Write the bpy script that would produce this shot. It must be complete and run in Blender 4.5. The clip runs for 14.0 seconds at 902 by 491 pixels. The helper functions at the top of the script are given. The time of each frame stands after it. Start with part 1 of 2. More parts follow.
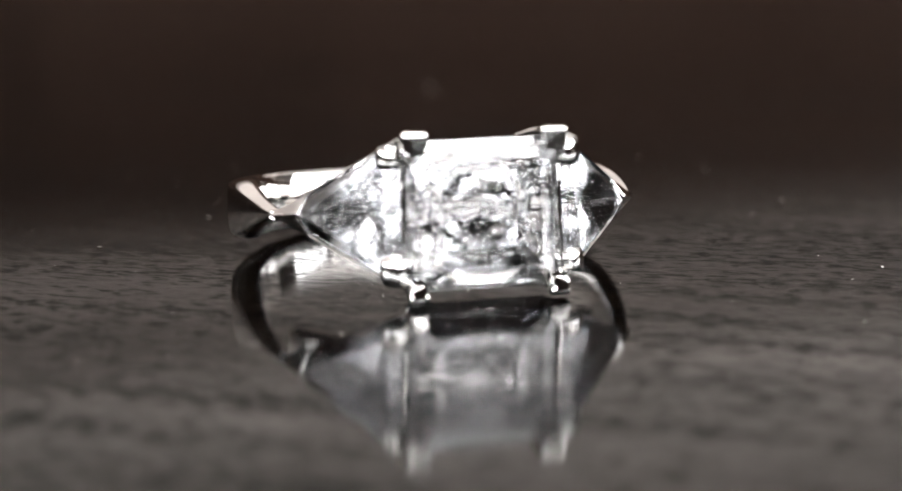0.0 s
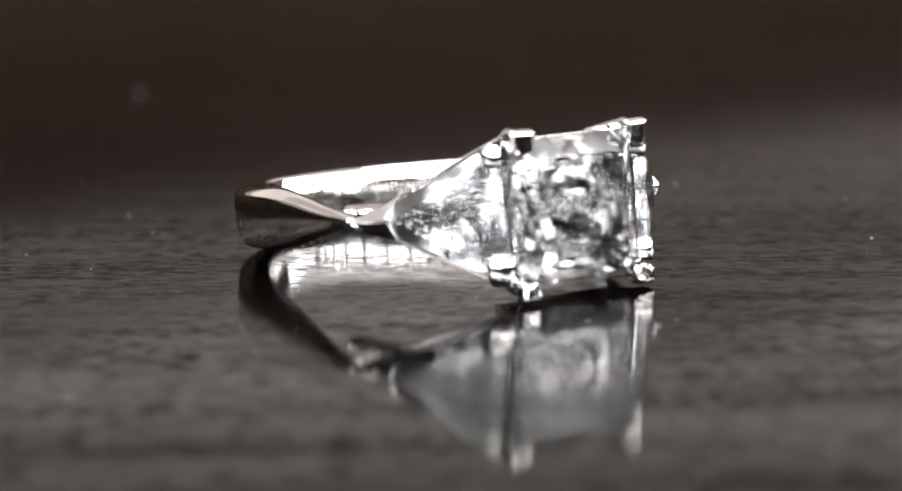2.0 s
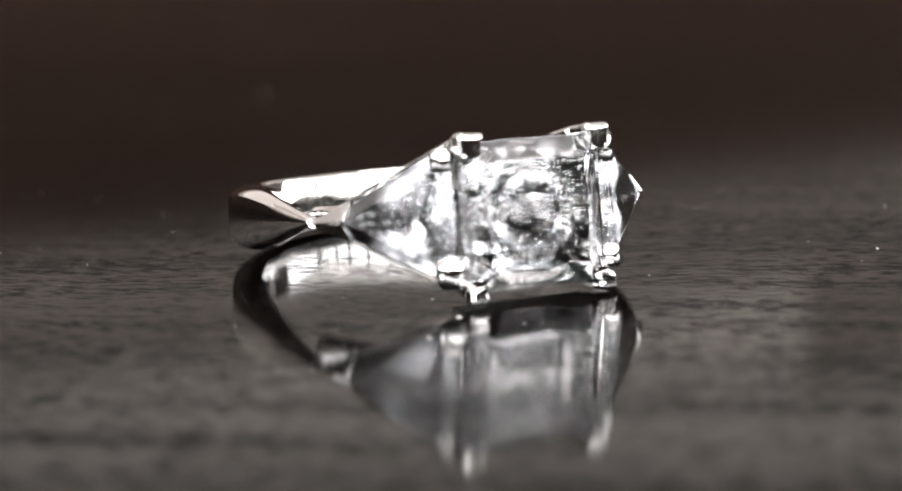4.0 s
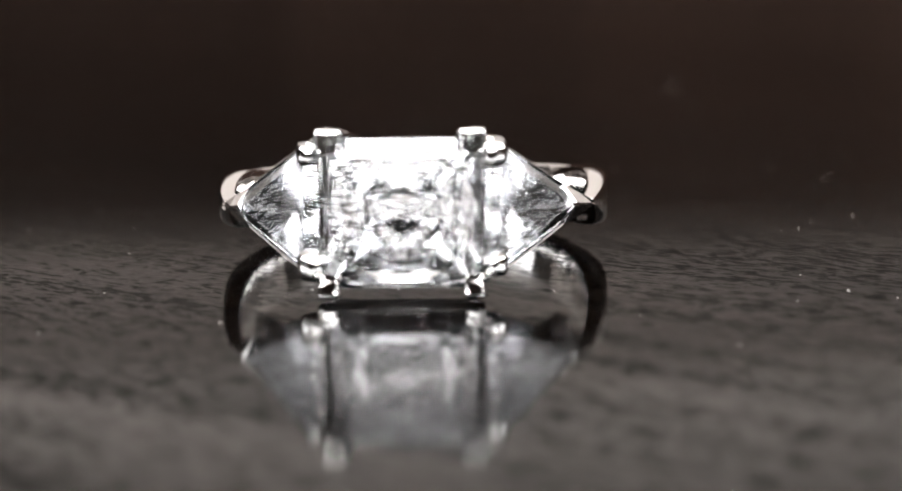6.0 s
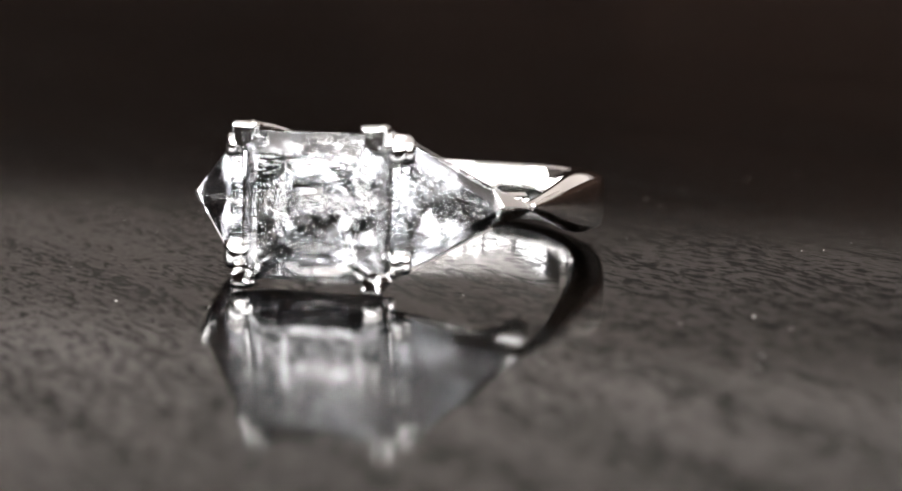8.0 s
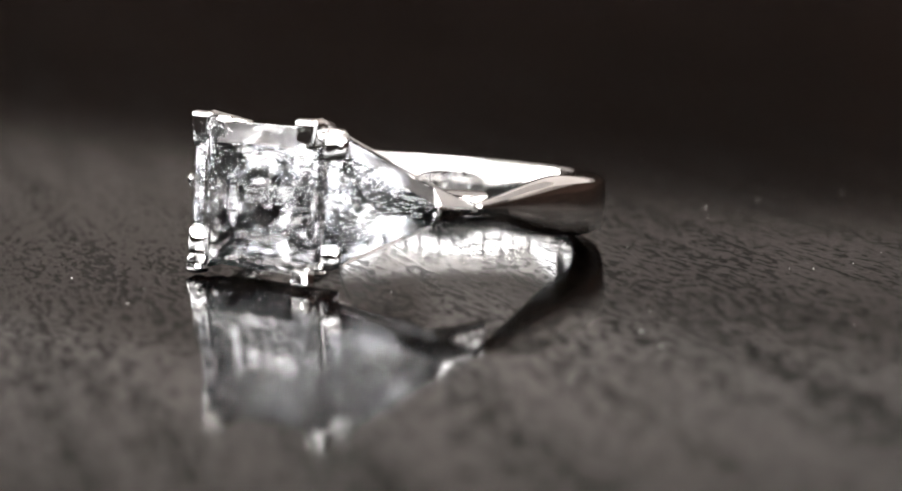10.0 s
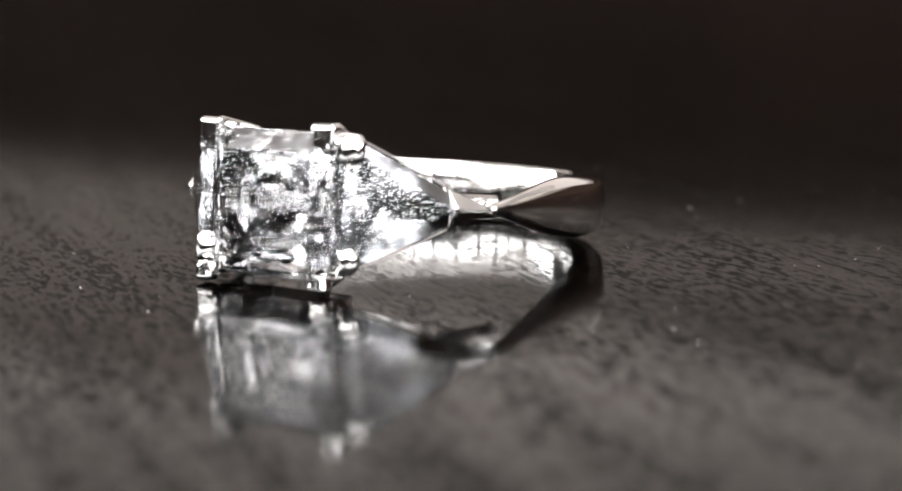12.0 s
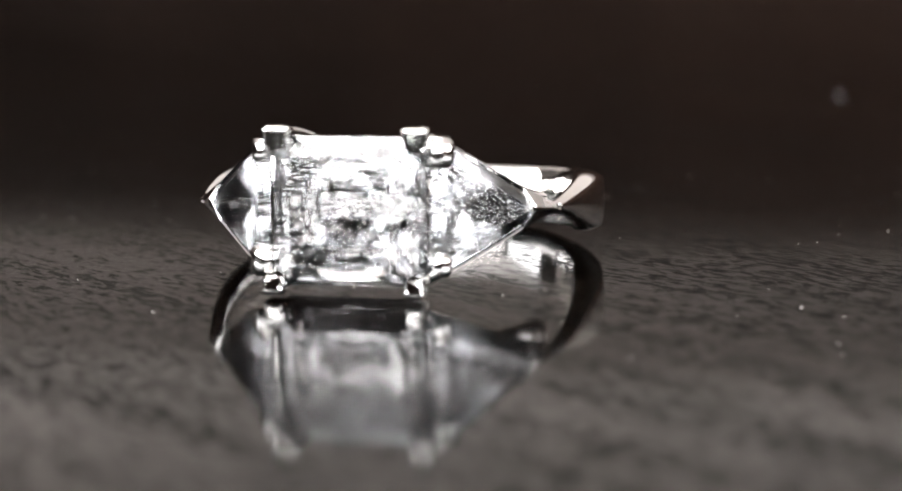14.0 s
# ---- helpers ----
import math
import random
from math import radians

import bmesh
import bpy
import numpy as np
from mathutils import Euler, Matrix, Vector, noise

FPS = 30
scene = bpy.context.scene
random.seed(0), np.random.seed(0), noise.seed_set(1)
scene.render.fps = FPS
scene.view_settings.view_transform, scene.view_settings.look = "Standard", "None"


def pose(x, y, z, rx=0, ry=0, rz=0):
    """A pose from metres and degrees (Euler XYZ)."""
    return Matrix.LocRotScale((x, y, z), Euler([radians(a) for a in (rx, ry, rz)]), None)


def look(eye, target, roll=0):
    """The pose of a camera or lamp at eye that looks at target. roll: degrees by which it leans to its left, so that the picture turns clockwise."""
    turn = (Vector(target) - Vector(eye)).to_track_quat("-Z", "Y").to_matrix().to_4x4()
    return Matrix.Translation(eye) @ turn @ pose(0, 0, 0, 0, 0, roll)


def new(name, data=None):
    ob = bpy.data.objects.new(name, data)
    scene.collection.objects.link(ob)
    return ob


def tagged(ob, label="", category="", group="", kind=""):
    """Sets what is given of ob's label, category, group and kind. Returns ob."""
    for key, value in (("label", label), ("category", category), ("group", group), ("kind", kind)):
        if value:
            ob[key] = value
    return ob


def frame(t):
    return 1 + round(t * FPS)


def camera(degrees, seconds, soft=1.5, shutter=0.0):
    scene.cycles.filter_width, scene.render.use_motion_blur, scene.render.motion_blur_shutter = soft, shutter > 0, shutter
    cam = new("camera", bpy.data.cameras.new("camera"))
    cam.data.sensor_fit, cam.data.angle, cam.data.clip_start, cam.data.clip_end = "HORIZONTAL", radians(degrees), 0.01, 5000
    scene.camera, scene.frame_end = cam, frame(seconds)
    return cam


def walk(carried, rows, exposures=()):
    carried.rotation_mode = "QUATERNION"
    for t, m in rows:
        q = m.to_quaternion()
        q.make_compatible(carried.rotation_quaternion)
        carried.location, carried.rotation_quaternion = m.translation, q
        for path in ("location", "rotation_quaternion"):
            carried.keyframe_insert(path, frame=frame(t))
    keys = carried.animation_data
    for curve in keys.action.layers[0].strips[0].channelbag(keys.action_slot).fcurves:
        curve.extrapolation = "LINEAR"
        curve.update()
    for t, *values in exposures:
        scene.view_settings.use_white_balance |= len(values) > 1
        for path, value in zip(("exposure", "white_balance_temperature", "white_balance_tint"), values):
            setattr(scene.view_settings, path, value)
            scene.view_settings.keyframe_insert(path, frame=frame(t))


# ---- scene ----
# All sizes below are in millimetres, turned into metres by MM.
MM = 0.001
DEG = 27.0
cam = camera(DEG, 14.0, soft=1.8)
cam.data.dof.use_dof, cam.data.dof.focus_distance, cam.data.dof.aperture_fstop = True, 0.088, 38.0

# seconds, eye (cm), target (cm), roll
PATH = [
    (0, (-2.216, -9.069, 1.799), (-0.131, -1.141, 0.212), -0.63),
    (0.5, (-3.287, -8.690, 1.854), (-0.253, -1.086, 0.211), -0.68),
    (1, (-4.224, -8.239, 1.832), (-0.353, -1.020, 0.207), -0.58),
    (1.5, (-4.747, -7.931, 1.824), (-0.412, -0.981, 0.205), -0.52),
    (2, (-5.113, -7.680, 1.813), (-0.448, -0.944, 0.204), -0.48),
    (2.5, (-5.116, -7.677, 1.813), (-0.448, -0.944, 0.204), -0.47),
    (2.7, (-5.119, -7.683, 1.817), (-0.451, -0.950, 0.206), -0.49),
    (4.8, (-2.505, -9.022, 1.796), (-0.172, -1.162, 0.218), -1.00),
    (5, (-2.124, -9.110, 1.805), (-0.124, -1.161, 0.216), -0.84),
    (5.5, (-0.824, -9.330, 1.792), (0.036, -1.176, 0.210), -0.80),
    (6, (0.468, -9.369, 1.787), (0.188, -1.175, 0.207), -0.83),
    (6.5, (1.229, -9.312, 1.779), (0.283, -1.167, 0.204), -0.82),
    (7, (1.909, -9.190, 1.766), (0.360, -1.136, 0.200), -0.81),
    (7.5, (2.692, -8.999, 1.757), (0.450, -1.108, 0.199), -0.81),
    (8, (3.548, -8.700, 1.756), (0.541, -1.069, 0.194), -0.83),
    (8.5, (4.186, -8.434, 1.749), (0.617, -1.046, 0.195), -0.78),
    (8.7, (4.388, -8.315, 1.761), (0.634, -1.024, 0.192), -0.74),
    (10.8, (5.984, -7.301, 1.696), (0.824, -0.911, 0.193), -0.52),
    (11, (5.933, -7.339, 1.709), (0.820, -0.914, 0.197), -0.63),
    (11.5, (5.626, -7.565, 1.702), (0.779, -0.935, 0.196), -0.67),
    (12, (5.139, -7.886, 1.708), (0.718, -0.965, 0.193), -0.77),
    (12.5, (4.556, -8.216, 1.717), (0.648, -0.996, 0.194), -0.83),
    (13, (3.717, -8.620, 1.740), (0.557, -1.047, 0.196), -0.83),
    (13.5, (2.997, -8.884, 1.759), (0.479, -1.077, 0.199), -0.85),
    (14, (2.265, -9.104, 1.744), (0.396, -1.113, 0.202), -0.83),
]


def cm(p):
    return tuple(v * 0.01 for v in p)


walk(cam, [(t, look(cm(eye), cm(target), roll)) for t, eye, target, roll in PATH])

# ---- world and light ----
world = bpy.data.worlds.new("sky")
scene.world = world
world.use_nodes = True
wn = world.node_tree
sky = wn.nodes.new("ShaderNodeTexSky")
sky.sky_type, sky.sun_disc = "NISHITA", False
sky.sun_elevation, sky.sun_rotation = radians(35), radians(200)
wn.links.new(sky.outputs[0], wn.nodes["Background"].inputs[0])
wn.nodes["Background"].inputs[1].default_value = 0.1
scene.view_settings.exposure = 0.0


def window_light(name, eye, target, w, h, watts, colour=(1, 0.985, 0.985)):
    la = bpy.data.lights.new(name, "AREA")
    la.shape, la.size, la.size_y, la.energy, la.color = "RECTANGLE", w, h, watts, colour
    ob = new(name, la)
    ob.matrix_world = look(eye, target)
    return ob


# daylight in unseen, assumed window openings, and an overhead fill added to whiten upper facets
window_light("window_daylight", (0.0, -2.46, 0.84), (0.0, 0.0, 0.84), 7.6, 1.0, 230)
window_light("window_daylight", (-4.46, -0.85, 1.1), (0.0, -0.85, 1.1), 2.8, 1.4, 110)
window_light("window_daylight", (4.46, -0.85, 1.1), (0.0, -0.85, 1.1), 2.8, 1.4, 110)
window_light("overhead_fill", (0.0, 0.0, 1.86), (0.0, 0.0, 0.0), 1.5, 1.5, 55)


# ---- materials ----
def material(name, colour, rough=0.5, metal=0.0):
    m = bpy.data.materials.new(name)
    m.use_nodes = True
    b = m.node_tree.nodes["Principled BSDF"]
    b.inputs["Base Color"].default_value = (*colour, 1)
    b.inputs["Roughness"].default_value = rough
    b.inputs["Metallic"].default_value = metal
    return m, m.node_tree.nodes, m.node_tree.links, b


def stretched(nodes, links, turn, long):
    """Object coordinates, drawn out so many times along the direction turn degrees from x."""
    co, mp = nodes.new("ShaderNodeTexCoord"), nodes.new("ShaderNodeMapping")
    mp.vector_type = "TEXTURE"
    mp.inputs["Rotation"].default_value = (0, 0, radians(turn))
    mp.inputs["Scale"].default_value = (long, 1, 1)
    links.new(co.outputs["Object"], mp.inputs["Vector"])
    return mp.outputs[0]


def noise_of(nodes, links, vec, scale, detail=3.0, rough=0.55):
    n = nodes.new("ShaderNodeTexNoise")
    n.inputs["Scale"].default_value, n.inputs["Detail"].default_value, n.inputs["Roughness"].default_value = scale, detail, rough
    links.new(vec, n.inputs["Vector"])
    return n.outputs["Fac"]


def ramp_of(nodes, links, fac, *stops):
    r = nodes.new("ShaderNodeValToRGB")
    while len(r.color_ramp.elements) < len(stops):
        r.color_ramp.elements.new(0.5)
    for e, (at, c) in zip(r.color_ramp.elements, stops):
        e.position, e.color = at, (*c, 1) if len(c) == 3 else c
    links.new(fac, r.inputs[0])
    return r.outputs[0]


def mix_of(nodes, links, kind, fac, a, b):
    m = nodes.new("ShaderNodeMix")
    m.data_type, m.blend_type = "RGBA", kind
    m.inputs[0].default_value = fac
    links.new(a, m.inputs[6]), links.new(b, m.inputs[7])
    return m.outputs[2]


def dark_wood():
    m, n, l, b = material("dark_stained_wood", (0.01, 0.009, 0.008), 0.25)
    pore = noise_of(n, l, stretched(n, l, GRAIN, 3.3), 2900, 3.0, 0.65)
    line = noise_of(n, l, stretched(n, l, GRAIN, 12), 430, 3.0)
    vein = noise_of(n, l, stretched(n, l, GRAIN, 8), 110, 3.0)
    broad = noise_of(n, l, stretched(n, l, GRAIN, 4), 30, 2.0)
    clump = noise_of(n, l, stretched(n, l, GRAIN, 3.0), 800, 4.0, 0.6)
    both = mix_of(n, l, "MIX", 0.30, pore, line)
    c1 = ramp_of(n, l, vein, (0.3, (0.0010, 0.0007, 0.0005)), (0.7, (0.0030, 0.0021, 0.0016)))
    c2 = ramp_of(n, l, both, (0.462, (0.01, 0.01, 0.01)), (0.502, (1.12, 1.12, 1.12)))
    c3 = ramp_of(n, l, broad, (0.38, (0.6, 0.59, 0.58)), (0.62, (1.15, 1.14, 1.13)))
    l.new(mix_of(n, l, "MULTIPLY", 1.0, mix_of(n, l, "MULTIPLY", 1.0, c1, c2), c3), b.inputs["Base Color"])
    c4 = ramp_of(n, l, clump, (0.38, (0.36, 0.35, 0.34)), (0.54, (1.1, 1.1, 1.1)))
    gloss = mix_of(n, l, "MULTIPLY", 0.45, mix_of(n, l, "MULTIPLY", 0.9, c3, c2), c4)
    level = n.new("ShaderNodeMath")
    level.operation = "MULTIPLY"
    level.inputs[1].default_value = 0.58
    l.new(gloss, level.inputs[0])
    l.new(level.outputs[0], b.inputs["Specular IOR Level"])
    l.new(ramp_of(n, l, both, (0.42, (0.16, 0.16, 0.16)), (0.50, (0.06, 0.06, 0.06))), b.inputs["Roughness"])
    b.inputs["IOR"].default_value = 1.18
    bump = n.new("ShaderNodeBump")
    bump.inputs["Strength"].default_value, bump.inputs["Distance"].default_value = 0.34, 0.000014
    l.new(both, bump.inputs["Height"])
    l.new(bump.outputs[0], b.inputs["Normal"])
    return m


def polished_metal():
    m, n, l, b = material("polished_white_gold", (0.83, 0.82, 0.81), 0.06, 1.0)
    co = n.new("ShaderNodeTexCoord")
    wear = noise_of(n, l, co.outputs["Object"], 900, 3.0)
    l.new(ramp_of(n, l, wear, (0.35, (0.03, 0.03, 0.03)), (0.7, (0.10, 0.10, 0.10))), b.inputs["Roughness"])
    bump = n.new("ShaderNodeBump")
    bump.inputs["Strength"].default_value, bump.inputs["Distance"].default_value = 0.06, 0.00003
    l.new(wear, bump.inputs["Height"])
    l.new(bump.outputs[0], b.inputs["Normal"])
    return m


def diamond_glass(name, film_strength, film_scale):
    m = bpy.data.materials.new(name)
    m.use_nodes = True
    n, l = m.node_tree.nodes, m.node_tree.links
    n.remove(n["Principled BSDF"])
    g = n.new("ShaderNodeBsdfGlass")
    g.inputs["IOR"].default_value, g.inputs["Roughness"].default_value = 2.42, 0.026
    g.inputs["Color"].default_value = (0.985, 0.99, 1.0, 1)
    co = n.new("ShaderNodeTexCoord")
    film = noise_of(n, l, co.outputs["Object"], film_scale, 2.0)
    bump = n.new("ShaderNodeBump")
    bump.inputs["Strength"].default_value, bump.inputs["Distance"].default_value = film_strength, 0.00003
    l.new(film, bump.inputs["Height"])
    l.new(bump.outputs[0], g.inputs["Normal"])
    l.new(g.outputs[0], n["Material Output"].inputs[0])
    return m


def plaster(name, colour):
    m, n, l, b = material(name, colour, 0.9)
    b.inputs["Specular IOR Level"].default_value = 0.05
    co = n.new("ShaderNodeTexCoord")
    f = noise_of(n, l, co.outputs["Object"], 6, 4.0)
    l.new(ramp_of(n, l, f, (0.3, tuple(c * 0.9 for c in colour)), (0.7, colour)), b.inputs["Base Color"])
    return m


GRAIN = -35.0
WOOD, METAL = dark_wood(), polished_metal()
DIAMOND, SIDE_DIAMOND = diamond_glass("diamond", 0.5, 4600), diamond_glass("fine_cut_diamond", 0.75, 4300)
# shade for the table's reflection put into board colours, darkest at the west
SHADE_PANELS = [plaster("reflection_shade", (c, c * 0.59, c * 0.45)) for c in (0.0075, 0.010, 0.0135, 0.0175, 0.0215, 0.025)]
WALL, BAR = plaster("cream_plaster", (0.5, 0.465, 0.445)), plaster("dark_reflection_bar", (0.012, 0.007, 0.0052))
# mid tone between boards and paint, a soft step in the reflected shade
MID_SHADE = plaster("reflection_midtone", (0.19, 0.17, 0.16))
# side walls darkened in colour to keep band and table-edge reflections dim
WHITE_WALL, SIDE_WALL = plaster("white_plaster", (0.5, 0.495, 0.49)), plaster("darkened_side_plaster", (0.09, 0.084, 0.081))
CEILING, FLOOR = plaster("ceiling_paint", (0.85, 0.835, 0.825)), plaster("brown_floor", (0.10, 0.07, 0.05))
# glow of the small emitters added for sparkle in the stones
SPARKLE, _, _, sparkle_glow = material("sparkle_emitter", (0.9, 0.9, 0.9), 0.4)
sparkle_glow.inputs["Emission Color"].default_value, sparkle_glow.inputs["Emission Strength"].default_value = (1, 0.97, 0.94, 1), 300.0
DUST = material("pale_dust", (0.75, 0.74, 0.72), 0.8)[0]


# ---- mesh helpers ----
def part(name, bm, mat, parent=None, label="", smooth=False):
    me = bpy.data.meshes.new(name)
    bmesh.ops.recalc_face_normals(bm, faces=bm.faces)
    bm.to_mesh(me)
    bm.free()
    me.materials.append(mat)
    for p in me.polygons:
        p.use_smooth = smooth
    ob = new(name, me)
    ob.parent = parent
    if label:
        tagged(ob, label)
    return ob


def scaled(bm, k=MM):
    bmesh.ops.scale(bm, vec=(k, k, k), verts=bm.verts)
    return bm


def box(x0, x1, y0, y1, z0, z1, bevel=0.0, segments=2, bm=None):
    bm = bm or bmesh.new()
    made = bmesh.ops.create_cube(bm, size=1.0)["verts"]
    for v in made:
        v.co = Vector((x0 + (x1 - x0) * (v.co.x + 0.5), y0 + (y1 - y0) * (v.co.y + 0.5), z0 + (z1 - z0) * (v.co.z + 0.5)))
    if bevel:
        bmesh.ops.bevel(bm, geom=list({e for v in made for e in v.link_edges}), offset=bevel, segments=segments, affect="EDGES", profile=0.5)
    return bm


def loft(rings, close=True, caps=True, bm=None):
    """Skins a list of rings of points; all rings have the same count."""
    bm = bm or bmesh.new()
    rows = [[bm.verts.new(p) for p in ring] for ring in rings]
    n = len(rows[0])
    for a, b in zip(rows, rows[1:]):
        for i in range(n if close else n - 1):
            j = (i + 1) % n
            bm.faces.new((a[i], a[j], b[j], b[i]))
    if caps:
        bm.faces.new(rows[0])
        bm.faces.new(rows[-1])
    return bm


def prism(points, y0, y1, bevel=0.0, segments=2, bm=None):
    """A polygon of (x, z) points, extruded from y0 to y1."""
    bm = loft([[(x, y0, z) for x, z in points], [(x, y1, z) for x, z in points]], bm=bm)
    if bevel:
        bmesh.ops.bevel(bm, geom=list(bm.edges), offset=bevel, segments=segments, affect="EDGES", profile=0.5)
    return bm


def cut_stone(points):
    """A faceted stone: the convex body of the points at which its facets meet."""
    bm = bmesh.new()
    for p in points:
        bm.verts.new(p)
    got = bmesh.ops.convex_hull(bm, input=bm.verts[:])
    loose = {g for g in got["geom_interior"] + got["geom_unused"] if isinstance(g, bmesh.types.BMVert)}
    bmesh.ops.delete(bm, geom=[v for v in loose if not v.link_faces], context="VERTS")
    return bm


def keel(start, steps):
    """Points (radius, height) down the keel of a pavilion, from the girdle to the culet: steps of (run, slope)."""
    line = [(sum(run for run, slope in steps), start)]
    for run, slope in steps:
        r, z = line[-1]
        line.append((r - run, z - run * math.tan(radians(slope))))
    return line


# ---- the room round the table ----
def room():
    h0, h1, rx, ry, t = -0.75, 1.9, 4.5, 2.5, 0.12
    tagged(part("floor", box(-rx - t, rx + t, -ry - t, ry + t, h0 - t, h0), FLOOR), "plain brown floor under the table", "floor", kind="structure")
    tagged(part("ceiling", box(-rx - t, rx + t, -ry - t, ry + t, h1, h1 + t), CEILING), "plain white painted ceiling", "ceiling", kind="structure")
    # added dark boards below, paler paint above, toned for reflections; windows on three sides
    def wall(name, turn, openings):
        m = pose(0, 0, 0, 0, 0, turn)
        e = 0.0 if abs(turn) < 1 or abs(turn) > 179 else t
        a, r = (rx, ry) if e == 0.0 else (ry, rx)
        bm, x = bmesh.new(), -a - t + e
        for c, w, z0, z1 in sorted(openings):
            box(x, c - w, r, r + t, h0, h1, bm=bm)
            box(c - w, c + w, r, r + t, h0, z0, bm=bm)
            box(c - w, c + w, r, r + t, z1, h1, bm=bm)
            x = c + w
        box(x, a + t - e, r, r + t, h0, h1, bm=bm)
        bm.transform(m)
        tagged(part(name, bm, {0: WALL, 180: WHITE_WALL}.get(turn, SIDE_WALL)), "plain wall of the unseen room, its tone set for reflections", "wall", kind="structure")
        top = 0.34 if turn == 180 else 0.47
        # north boards step from dark to lighter eastward, grading the table's reflected shade
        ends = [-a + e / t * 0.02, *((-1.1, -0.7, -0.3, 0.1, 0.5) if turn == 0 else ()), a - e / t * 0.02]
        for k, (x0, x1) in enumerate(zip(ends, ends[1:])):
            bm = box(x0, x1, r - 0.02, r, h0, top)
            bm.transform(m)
            tagged(part("shade_panel", bm, SHADE_PANELS[5 if turn == -90 else k]), "added dark boards at the foot of the unseen wall, for dark reflections", "wall", kind="structure")
        if turn != 180:
            x0, x1 = -a + e / t * 0.02, a - e / t * 0.02
            # strip stands taller at the north ends to dim the table's sides
            for x0, x1, z1 in ((x0, -1.9, 0.86), (-1.9, 1.9, 0.67), (1.9, x1, 0.86)) if turn == 0 else ((x0, x1, 0.67),):
                bm = box(x0, x1, r - 0.02, r, 0.47, z1)
                bm.transform(m)
                tagged(part("midtone_panel", bm, MID_SHADE), "added mid-tone strip above the dark boards, softening the reflected shade", "wall", kind="structure")
    wall("wall_north", 0, [])
    wall("wall_south", 180, [(0.0, 3.8, 0.34, 1.34)])
    # upright and level bars added to break the window's glare in stones and band
    bm = box(-3.8, 3.8, -2.44, -2.38, 0.85, 0.88)
    for k in range(9):
        x = -3.2 + 0.8 * k
        box(x - 0.05, x + 0.05, -2.45, -2.37, 0.34, 1.34, bm=bm)
    tagged(part("added_window_bars", bm, BAR), "added dark bars before the unseen window, breaking up its reflection", "window", kind="structure")
    wall("wall_west", 90, [(-0.85, 1.4, 0.4, 1.8)])
    wall("wall_east", -90, [(0.85, 1.4, 0.4, 1.8)])


def table():
    top = tagged(new("table"), "dark-stained wooden table with an open-grained satin top", "table")
    part("tabletop", box(-0.75, 0.75, -0.45, 0.55, -0.032, 0.0, 0.004), WOOD, top)
    for x in (-0.68, 0.68):
        for y in (-0.38, 0.48):
            part("leg", box(x - 0.035, x + 0.035, y - 0.035, y + 0.035, -0.75, -0.032, 0.003), WOOD, top)


def sparkle_lights():
    """Small unseen emitters, added before the wide window to make the stones sparkle."""
    bm, rnd = bmesh.new(), random.Random(11)
    for k in range(110):
        x = -3.9 + 7.8 * (k + rnd.random()) / 110
        got = bmesh.ops.create_icosphere(bm, subdivisions=2, radius=0.02)["verts"]
        bmesh.ops.translate(bm, verts=got, vec=(x, -2.3, 0.85 + 0.95 * rnd.random()))
    tagged(part("sparkle_spots", bm, SPARKLE), "small unseen glowing balls added to make the stones sparkle", "lights", kind="stuff")


room()
table()
sparkle_lights()

# ---- the ring: its band lies in its local xy plane, the stones face local -y ----
ring = tagged(new("ring"), "white gold three-stone diamond ring lying on the table", "ring")
ring.matrix_world = pose(-0.22 * MM, -1.5 * MM, 2.57 * MM, -7.0, 0, 0)


def smooth_step(a, b, x):
    x = min(max((x - a) / (b - a), 0.0), 1.0)
    return x * x * (3 - 2 * x)


def shank():
    rings, steps = [], 120
    for i in range(steps + 1):
        deg = -38.0 + 256.0 * i / steps
        off = min(deg + 38.0, 218.0 - deg)
        r = 9.55 + 1.25 * max(0.0, 1 - off / 38.0) ** 2
        half = 0.12 + 1.36 * math.sin(radians(90 * min(1.0, off / 40.0)))
        thick = 0.75 + 0.85 * smooth_step(0, 50, off)
        a = radians(deg)
        sec = []
        # outside: a flat face between two bevels with softened edges; inside: almost flat
        outer = [(-1, 0.60), (-0.99, 0.5), (-0.965, 0.38), (-0.93, 0.28), (-0.87, 0.17), (-0.80, 0.085), (-0.75, 0.055), (-0.4, 0.02)]
        for u, deep in outer + [(0, 0)] + [(-u, deep) for u, deep in outer[::-1]]:
            sec.append((r - deep * thick, half * u))
        for u in (0.97, 0.9, 0.5, 0.0, -0.5, -0.9, -0.97):
            sec.append((r - thick + 0.10 * thick * abs(u) ** 6, half * u))
        rings.append([(q * math.cos(a), q * math.sin(a), z) for q, z in sec])
    return loft(rings)


def arch():
    """The thin bridge under the head that closes the finger hole."""
    rings = []
    for i in range(49):
        a = radians(-30 - 120 * i / 48)
        sec = [(8.45, 0.55), (8.75, 0.4), (8.75, -0.4), (8.45, -0.55), (8.0, -0.6), (7.85, -0.5), (7.85, 0.5), (8.0, 0.6)]
        rings.append([(q * math.cos(a), q * math.sin(a), z) for q, z in sec])
    return loft(rings)


part("shank", scaled(shank()), METAL, ring, "tapering polished white gold band", True)
part("bridge", scaled(arch()), METAL, ring, "", False)


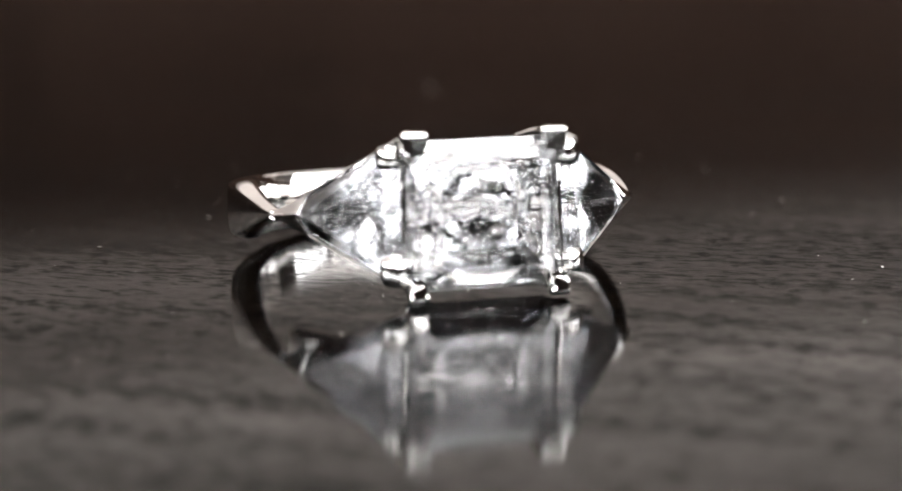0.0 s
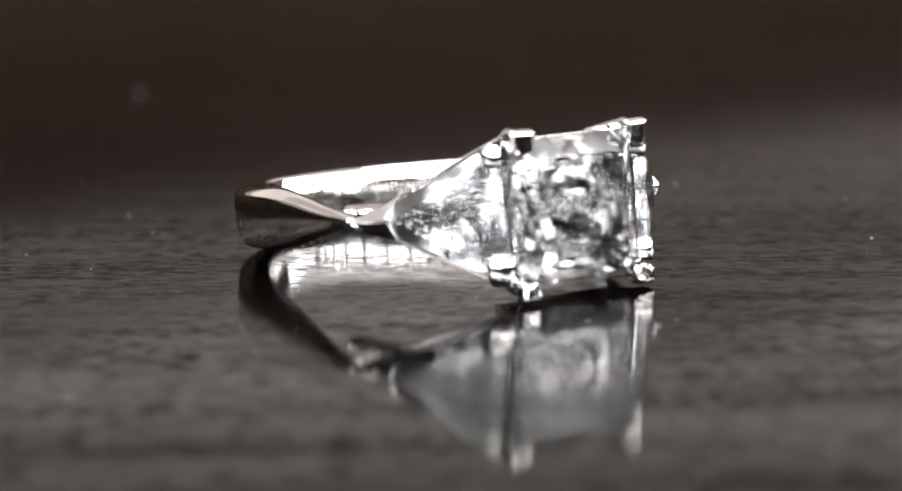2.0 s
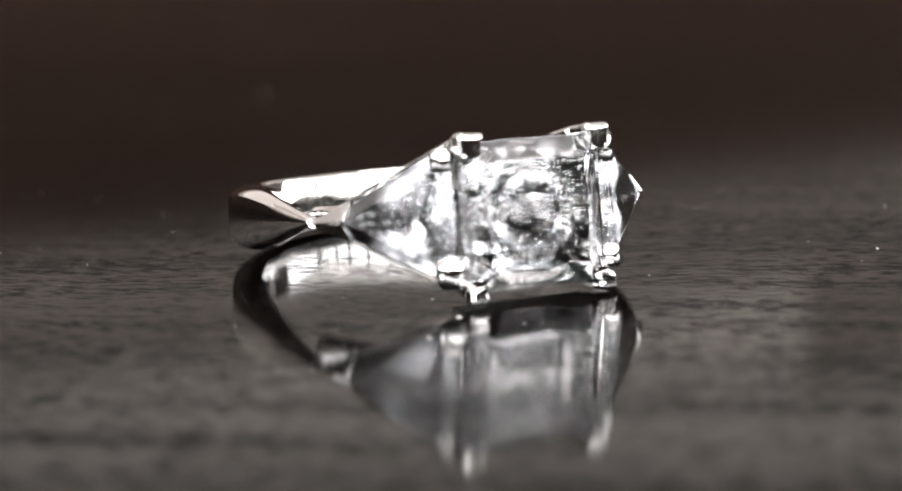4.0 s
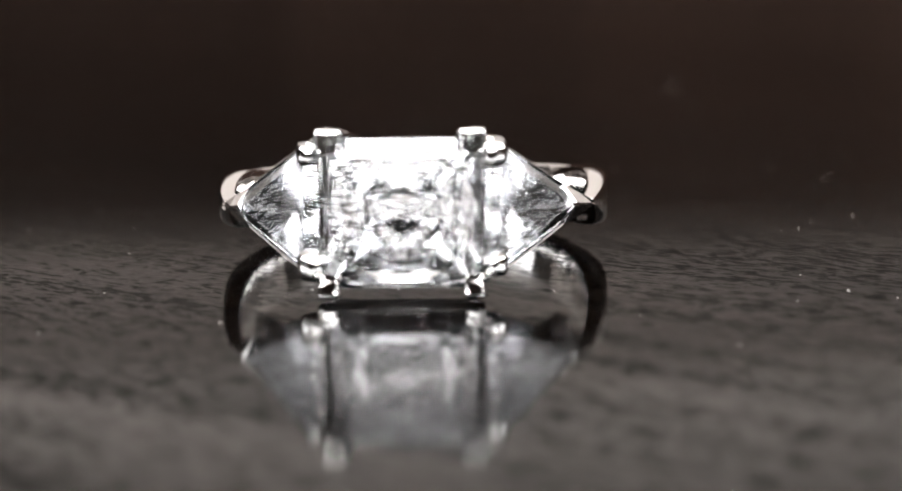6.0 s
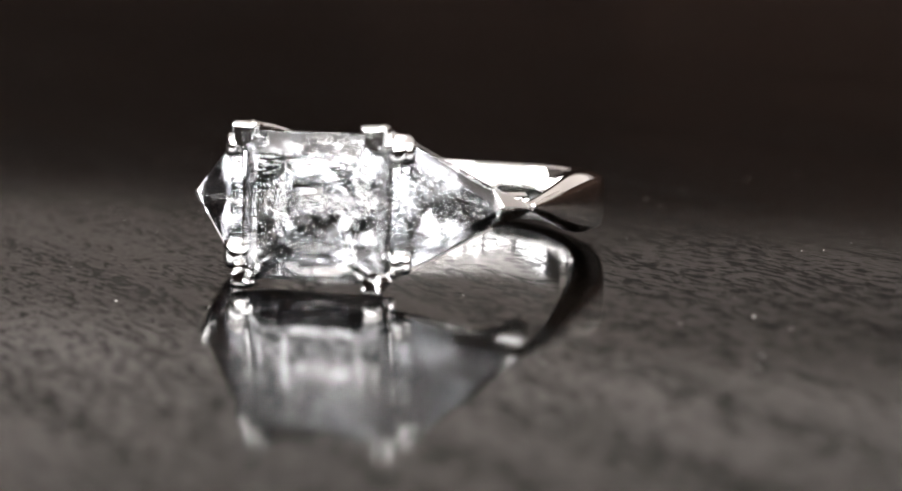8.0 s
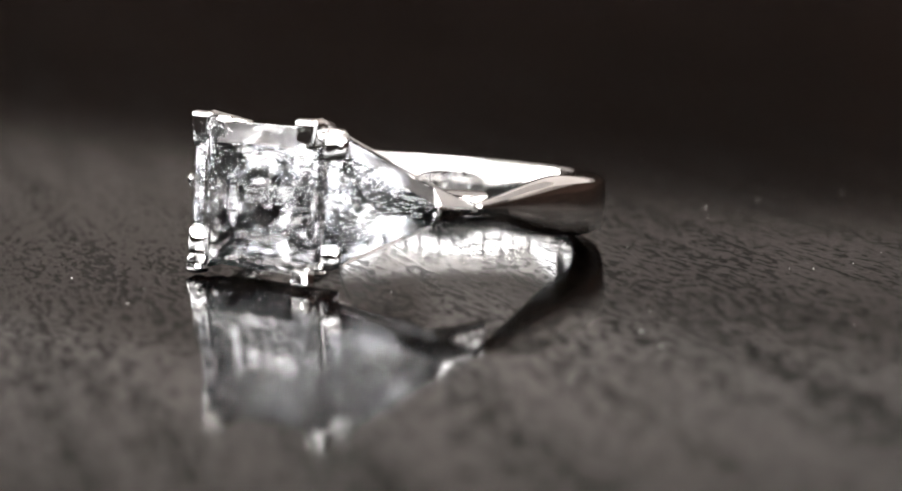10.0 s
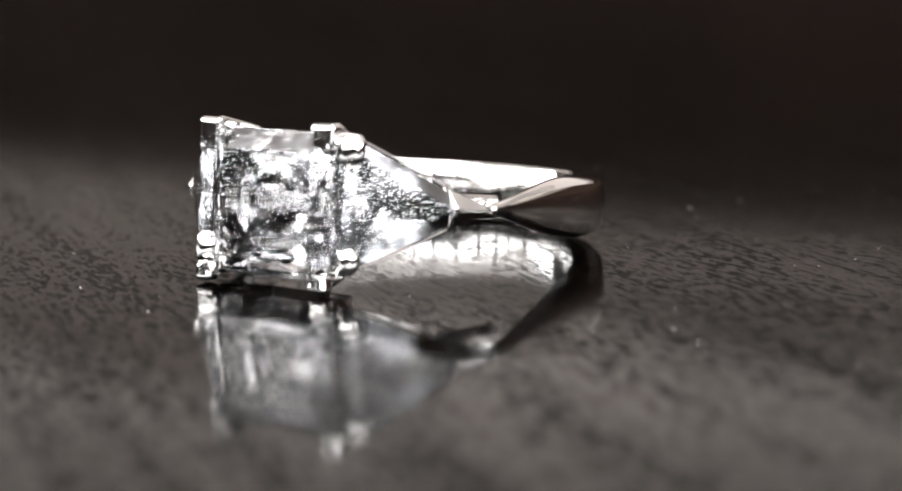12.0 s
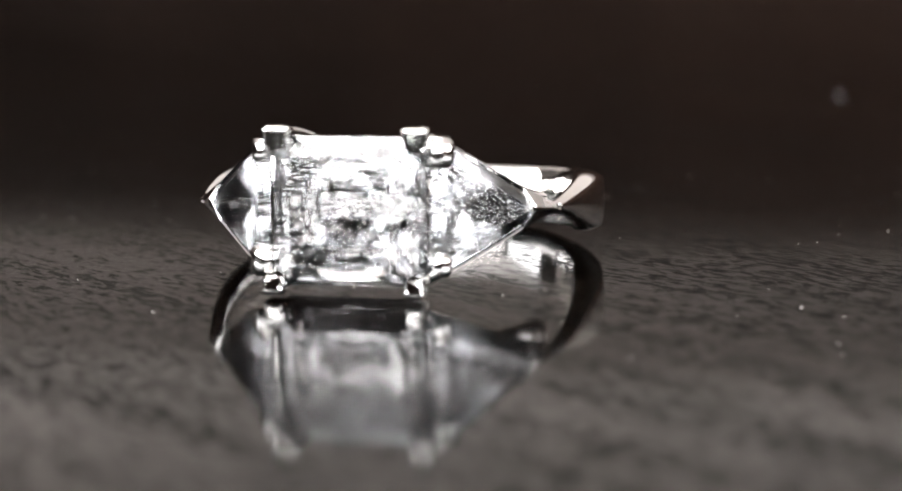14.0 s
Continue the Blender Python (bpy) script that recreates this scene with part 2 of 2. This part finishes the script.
def princess():
    """The square centre stone: its axis is z here, the table looks along +z. Its chevron facets fan out from the corners."""
    s, P = 3.42, []
    line = keel(-0.06, ((0.32, 70), (0.55, 61), (0.75, 51), (0.9, 42), (0.9, 35)))
    for k in range(4):
        c, d = round(math.cos(radians(90 * k))), round(math.sin(radians(90 * k)))

        def put(x, y, z):
            P.append((x * c - y * d, x * d + y * c, z))
        for z in (-0.06, 0.06):
            put(s, s - 0.12, z)
            put(s - 0.12, s, z)
        # table edge, stars and bezels of the crown
        put(0.71 * s, 0.71 * s, 0.78)
        put(0.74 * s, 0.0, 0.78)
        for y, r, z in ((0.0, 0.93, 0.34), (0.5, 0.9, 0.42), (-0.5, 0.9, 0.42)):
            put(r * s, y * s, z)
        put(0.88 * s, 0.88 * s, 0.40)
        for r, z in line:
            put(r, 0, z)
        # facets that break each chevron between the keel and the corner
        for (r, z), f, g in zip(line[1:-1], (0.4, 0.55, 0.42, 0.5), (1.008, 1.014, 1.012, 1.006)):
            for side in (-1, 1):
                put((r + (s - r) * f) * g, side * s * f * g, (z + (-0.06 - z) * f) * g)
    return cut_stone(P)


def trillion():
    """A triangular stone: its long point lies at +x, its axis is z, the origin at the middle of its girdle."""
    corners, P = [Vector((-1.9, 3.1)), Vector((-1.9, -3.1)), Vector((4.2, 0))], []
    for i in range(3):
        a, b = corners[i], corners[(i + 1) % 3]
        out = Vector((b.y - a.y, a.x - b.x)).normalized()
        out = out if out.dot(a) > 0 else -out
        foot = out * out.dot(a)
        for z in (-0.05, 0.06):
            P.append((*(a * 0.985), z))
            for f in (0.25, 0.5, 0.75):
                P.append((*(a.lerp(b, f) + out * 0.2 * f * (1 - f)), z))
        # crown: a large table with stars and kites round it
        P.append((*(a * 0.70), 0.44))
        P.append((*(a.lerp(b, 0.5) * 0.76), 0.44))
        for f in (0.2, 0.42, 0.58, 0.8):
            P.append((*(a.lerp(b, f) * 0.90), 0.27))
        mid = a.lerp(b, 0.5).lerp(foot, 0.6)
        for r, z in keel(-0.05, ((0.1, 68), (0.14, 64), (0.16, 58), (0.2, 52), (0.2, 46), (0.2, 40))):
            P.append((*(mid * r), -0.05 + (z + 0.05) * 1.6))
    return cut_stone(P)


FRONT = Matrix(((1, 0, 0), (0, 0, -1), (0, 1, 0))).to_4x4()  # stone axis z to local -y
bm = princess()
bm.transform(Matrix.Translation((0, -11.35, -0.22)) @ FRONT @ Matrix.Diagonal((1.0, 0.96, 1.0, 1.0)))
part("centre_stone", scaled(bm), DIAMOND, ring, "square princess-cut clear diamond")


def prong(sx, sz):
    """A corner claw: a post from the basket's foot, and a wedge-shaped cap over the stone's corner."""
    z0 = -0.1
    path = [((1.3, -8.2, 1.3), 0.42), ((2.2, -9.4, 2.2), 0.48), ((3.0, -10.5, 3.0), 0.52), ((3.22, -11.3, 3.22), 0.44), ((3.15, -11.9, 3.15), 0.36)]
    rings = []
    for (x, y, z), w in path:
        rings.append([(sx * (x + w * math.cos(q)), y, z0 + sz * (z + w * math.sin(q))) for q in [k * math.pi / 6 for k in range(12)]])
    bm = loft(rings)
    if sz > 0:
        # the claw's broad back, running down to the basket behind the stone
        fin = []
        for y, x0, x1, top, deep in ((-12.0, 2.55, 3.68, 3.46, 0.3), (-11.2, 2.3, 3.62, 3.42, 0.45), (-10.2, 1.85, 3.4, 3.18, 0.55), (-8.9, 1.2, 2.9, 2.6, 0.6)):
            fin.append([(sx * x0, y, top - deep), (sx * x0, y, top - 0.12), (sx * (x0 + 0.12), y, top), (sx * (x1 - 0.12), y, top), (sx * x1, y, top - 0.12), (sx * x1, y, top - deep)])
        loft(fin, bm=bm)
        cap = [(3.78, 3.62), (2.45, 3.58), (2.52, 3.28), (2.95, 2.75), (3.15, 2.3), (3.5, 2.2), (3.68, 2.6)]
    else:
        cap = [(3.7, 3.84), (2.75, 3.86), (2.7, 3.4), (2.95, 3.3), (3.1, 3.2), (3.3, 3.0), (3.6, 3.0)]
    if sx * sz < 0:
        cap = cap[::-1]
    b2 = prism([(sx * x, z0 + sz * z) for x, z in cap], -11.5, -12.35, 0.24, 4)
    me = bpy.data.meshes.new("tmp")
    b2.to_mesh(me)
    b2.free()
    bm.from_mesh(me)
    bpy.data.meshes.remove(me)
    return bm


for sx in (-1, 1):
    for sz in (-1, 1):
        part("prong", scaled(prong(sx, sz)), METAL, ring)


def rail(y, half, w, t):
    """A square frame round the basket."""
    out, inn = half, half - w
    ringpts = []
    for q, yy in ((out, y), (out, y + t), (inn, y + t), (inn, y)):
        ringpts.append([(q, yy, q - 0.1), (-q, yy, q - 0.1), (-q, yy, -q - 0.1), (q, yy, -q - 0.1)])
    ringpts.append(ringpts[0])
    bm = loft(ringpts, caps=False)
    bmesh.ops.remove_doubles(bm, verts=bm.verts, dist=1e-4)
    return bm


part("upper_rail", scaled(rail(-11.05, 3.22, 0.3, 1.5)), METAL, ring)
part("lower_rail", scaled(rail(-9.1, 2.2, 0.5, 0.6)), METAL, ring)


def side_frame(sx):
    """x along the trillion from its base to its point, z out of its face."""
    o = Vector((sx * 3.62, -11.2, -0.05))
    u = Vector((sx * 0.736, 0.677, 0)).normalized()
    n = Vector((sx * 0.677, -0.736, 0)).normalized()
    v = n.cross(u)
    return Matrix(((u.x, v.x, n.x, o.x), (u.y, v.y, n.y, o.y), (u.z, v.z, n.z, o.z), (0, 0, 0, 1)))


def triangle(grow, z):
    c = Vector((1.95, 0))
    pts = []
    corners = [Vector((0.0, 3.2)), Vector((0.0, -3.2)), Vector((6.3, 0))]
    for i in range(3):
        a, b = corners[i], corners[(i + 1) % 3]
        mid = (a + b) / 2
        out = (mid - c).normalized()
        for k in range(6):
            f = k / 6
            p = a.lerp(b, f) + out * 0.08 * 4 * f * (1 - f)
            p = c + (p - c) * grow
            pts.append((p.x, p.y, z))
    return pts


def trillion_cup():
    rings = [triangle(0.86, -2.3), triangle(0.98, -1.2), triangle(1.04, -0.25), triangle(1.045, 0.0), triangle(1.035, 0.06), triangle(1.02, 0.08)]
    rings += [triangle(1.005, 0.06), triangle(0.995, 0.0), triangle(0.97, -0.45), triangle(0.8, -2.3)]
    bm = loft(rings + rings[:1], caps=False)
    bmesh.ops.remove_doubles(bm, verts=bm.verts, dist=1e-4)
    return bm


def tip_cover():
    """The folded roof of metal over the trillion's point, drawn out to the band."""
    rings = []
    for u, lead, w, ridge, low in ((4.72, 0.3, 1.0, 0.47, -1.5), (4.95, 0.15, 0.9, 0.55, -1.5), (5.7, 0, 0.56, 0.42, -1.35), (6.45, 0, 0.22, 0.16, -1.0), (6.75, 0, 0.1, 0.0, -0.7)):
        rings.append([(u, w, -0.3 * w - 0.05), (u, 0.93 * w, 0.08), (u + lead, 0.1 * w, ridge), (u + lead, -0.1 * w, ridge), (u, -0.93 * w, 0.08), (u, -w, -0.3 * w - 0.05), (u, -0.6 * w, low), (u, 0.6 * w, low)])
    return loft(rings)


def base_claw(sv):
    rings = []
    for x, z, w in ((0.3, -2.4, 0.35), (0.3, -0.8, 0.5), (0.3, 0.1, 0.6), (0.32, 0.45, 0.58), (0.38, 0.62, 0.46), (0.42, 0.68, 0.2)):
        ring_ = []
        for k in range(16):
            q, w = k * math.pi / 8, w if sv > 0 else min(w, 0.42)
            c, d = math.cos(q), math.sin(q)
            ring_.append((x + w * math.copysign(abs(c) ** 0.6, c), sv * (2.45 + 1.25 * w * math.copysign(abs(d) ** 0.6, d)), z))
        rings.append(ring_)
    return loft(rings)


for sx in (-1, 1):
    m = side_frame(sx)
    bm = trillion()
    bm.transform(m @ Matrix.Translation((1.97, 0, 0.0)))
    part("side_stone", scaled(bm), SIDE_DIAMOND, ring, "triangular trillion-cut clear diamond")
    bm = trillion_cup()
    bm.transform(m)
    part("side_setting", scaled(bm), METAL, ring)
    bm = tip_cover()
    bm.transform(m)
    part("tip_cover", scaled(bm), METAL, ring)
    for sv in (-1, 1):
        bm = base_claw(sv)
        bm.transform(m)
        part("side_prong", scaled(bm), METAL, ring, "", True)


# ---- dust on the table ----
def dust():
    bm = bmesh.new()
    spots = [(18.75, 71.1, 0.11), (-7.6, -17.7, 0.04), (19.4, -12.3, 0.05), (13.5, -22.1, 0.03)]
    rnd = random.Random(4)
    spots += [(rnd.uniform(-28, 28), rnd.uniform(-25, 30), rnd.uniform(0.015, 0.04)) for _ in range(70)]
    for x, y, r in spots:
        got = bmesh.ops.create_icosphere(bm, subdivisions=1, radius=r)["verts"]
        for v in got:
            v.co = Vector((v.co.x * rnd.uniform(0.8, 1.6) + x, v.co.y + y, v.co.z * 0.6 + r * 0.5))
    return bm


tagged(part("dust", scaled(dust()), DUST), "tiny pale specks of dust on the table", "dust", kind="stuff")


def motions():
    """The ring and the table stay still; only the camera goes round them."""


motions()
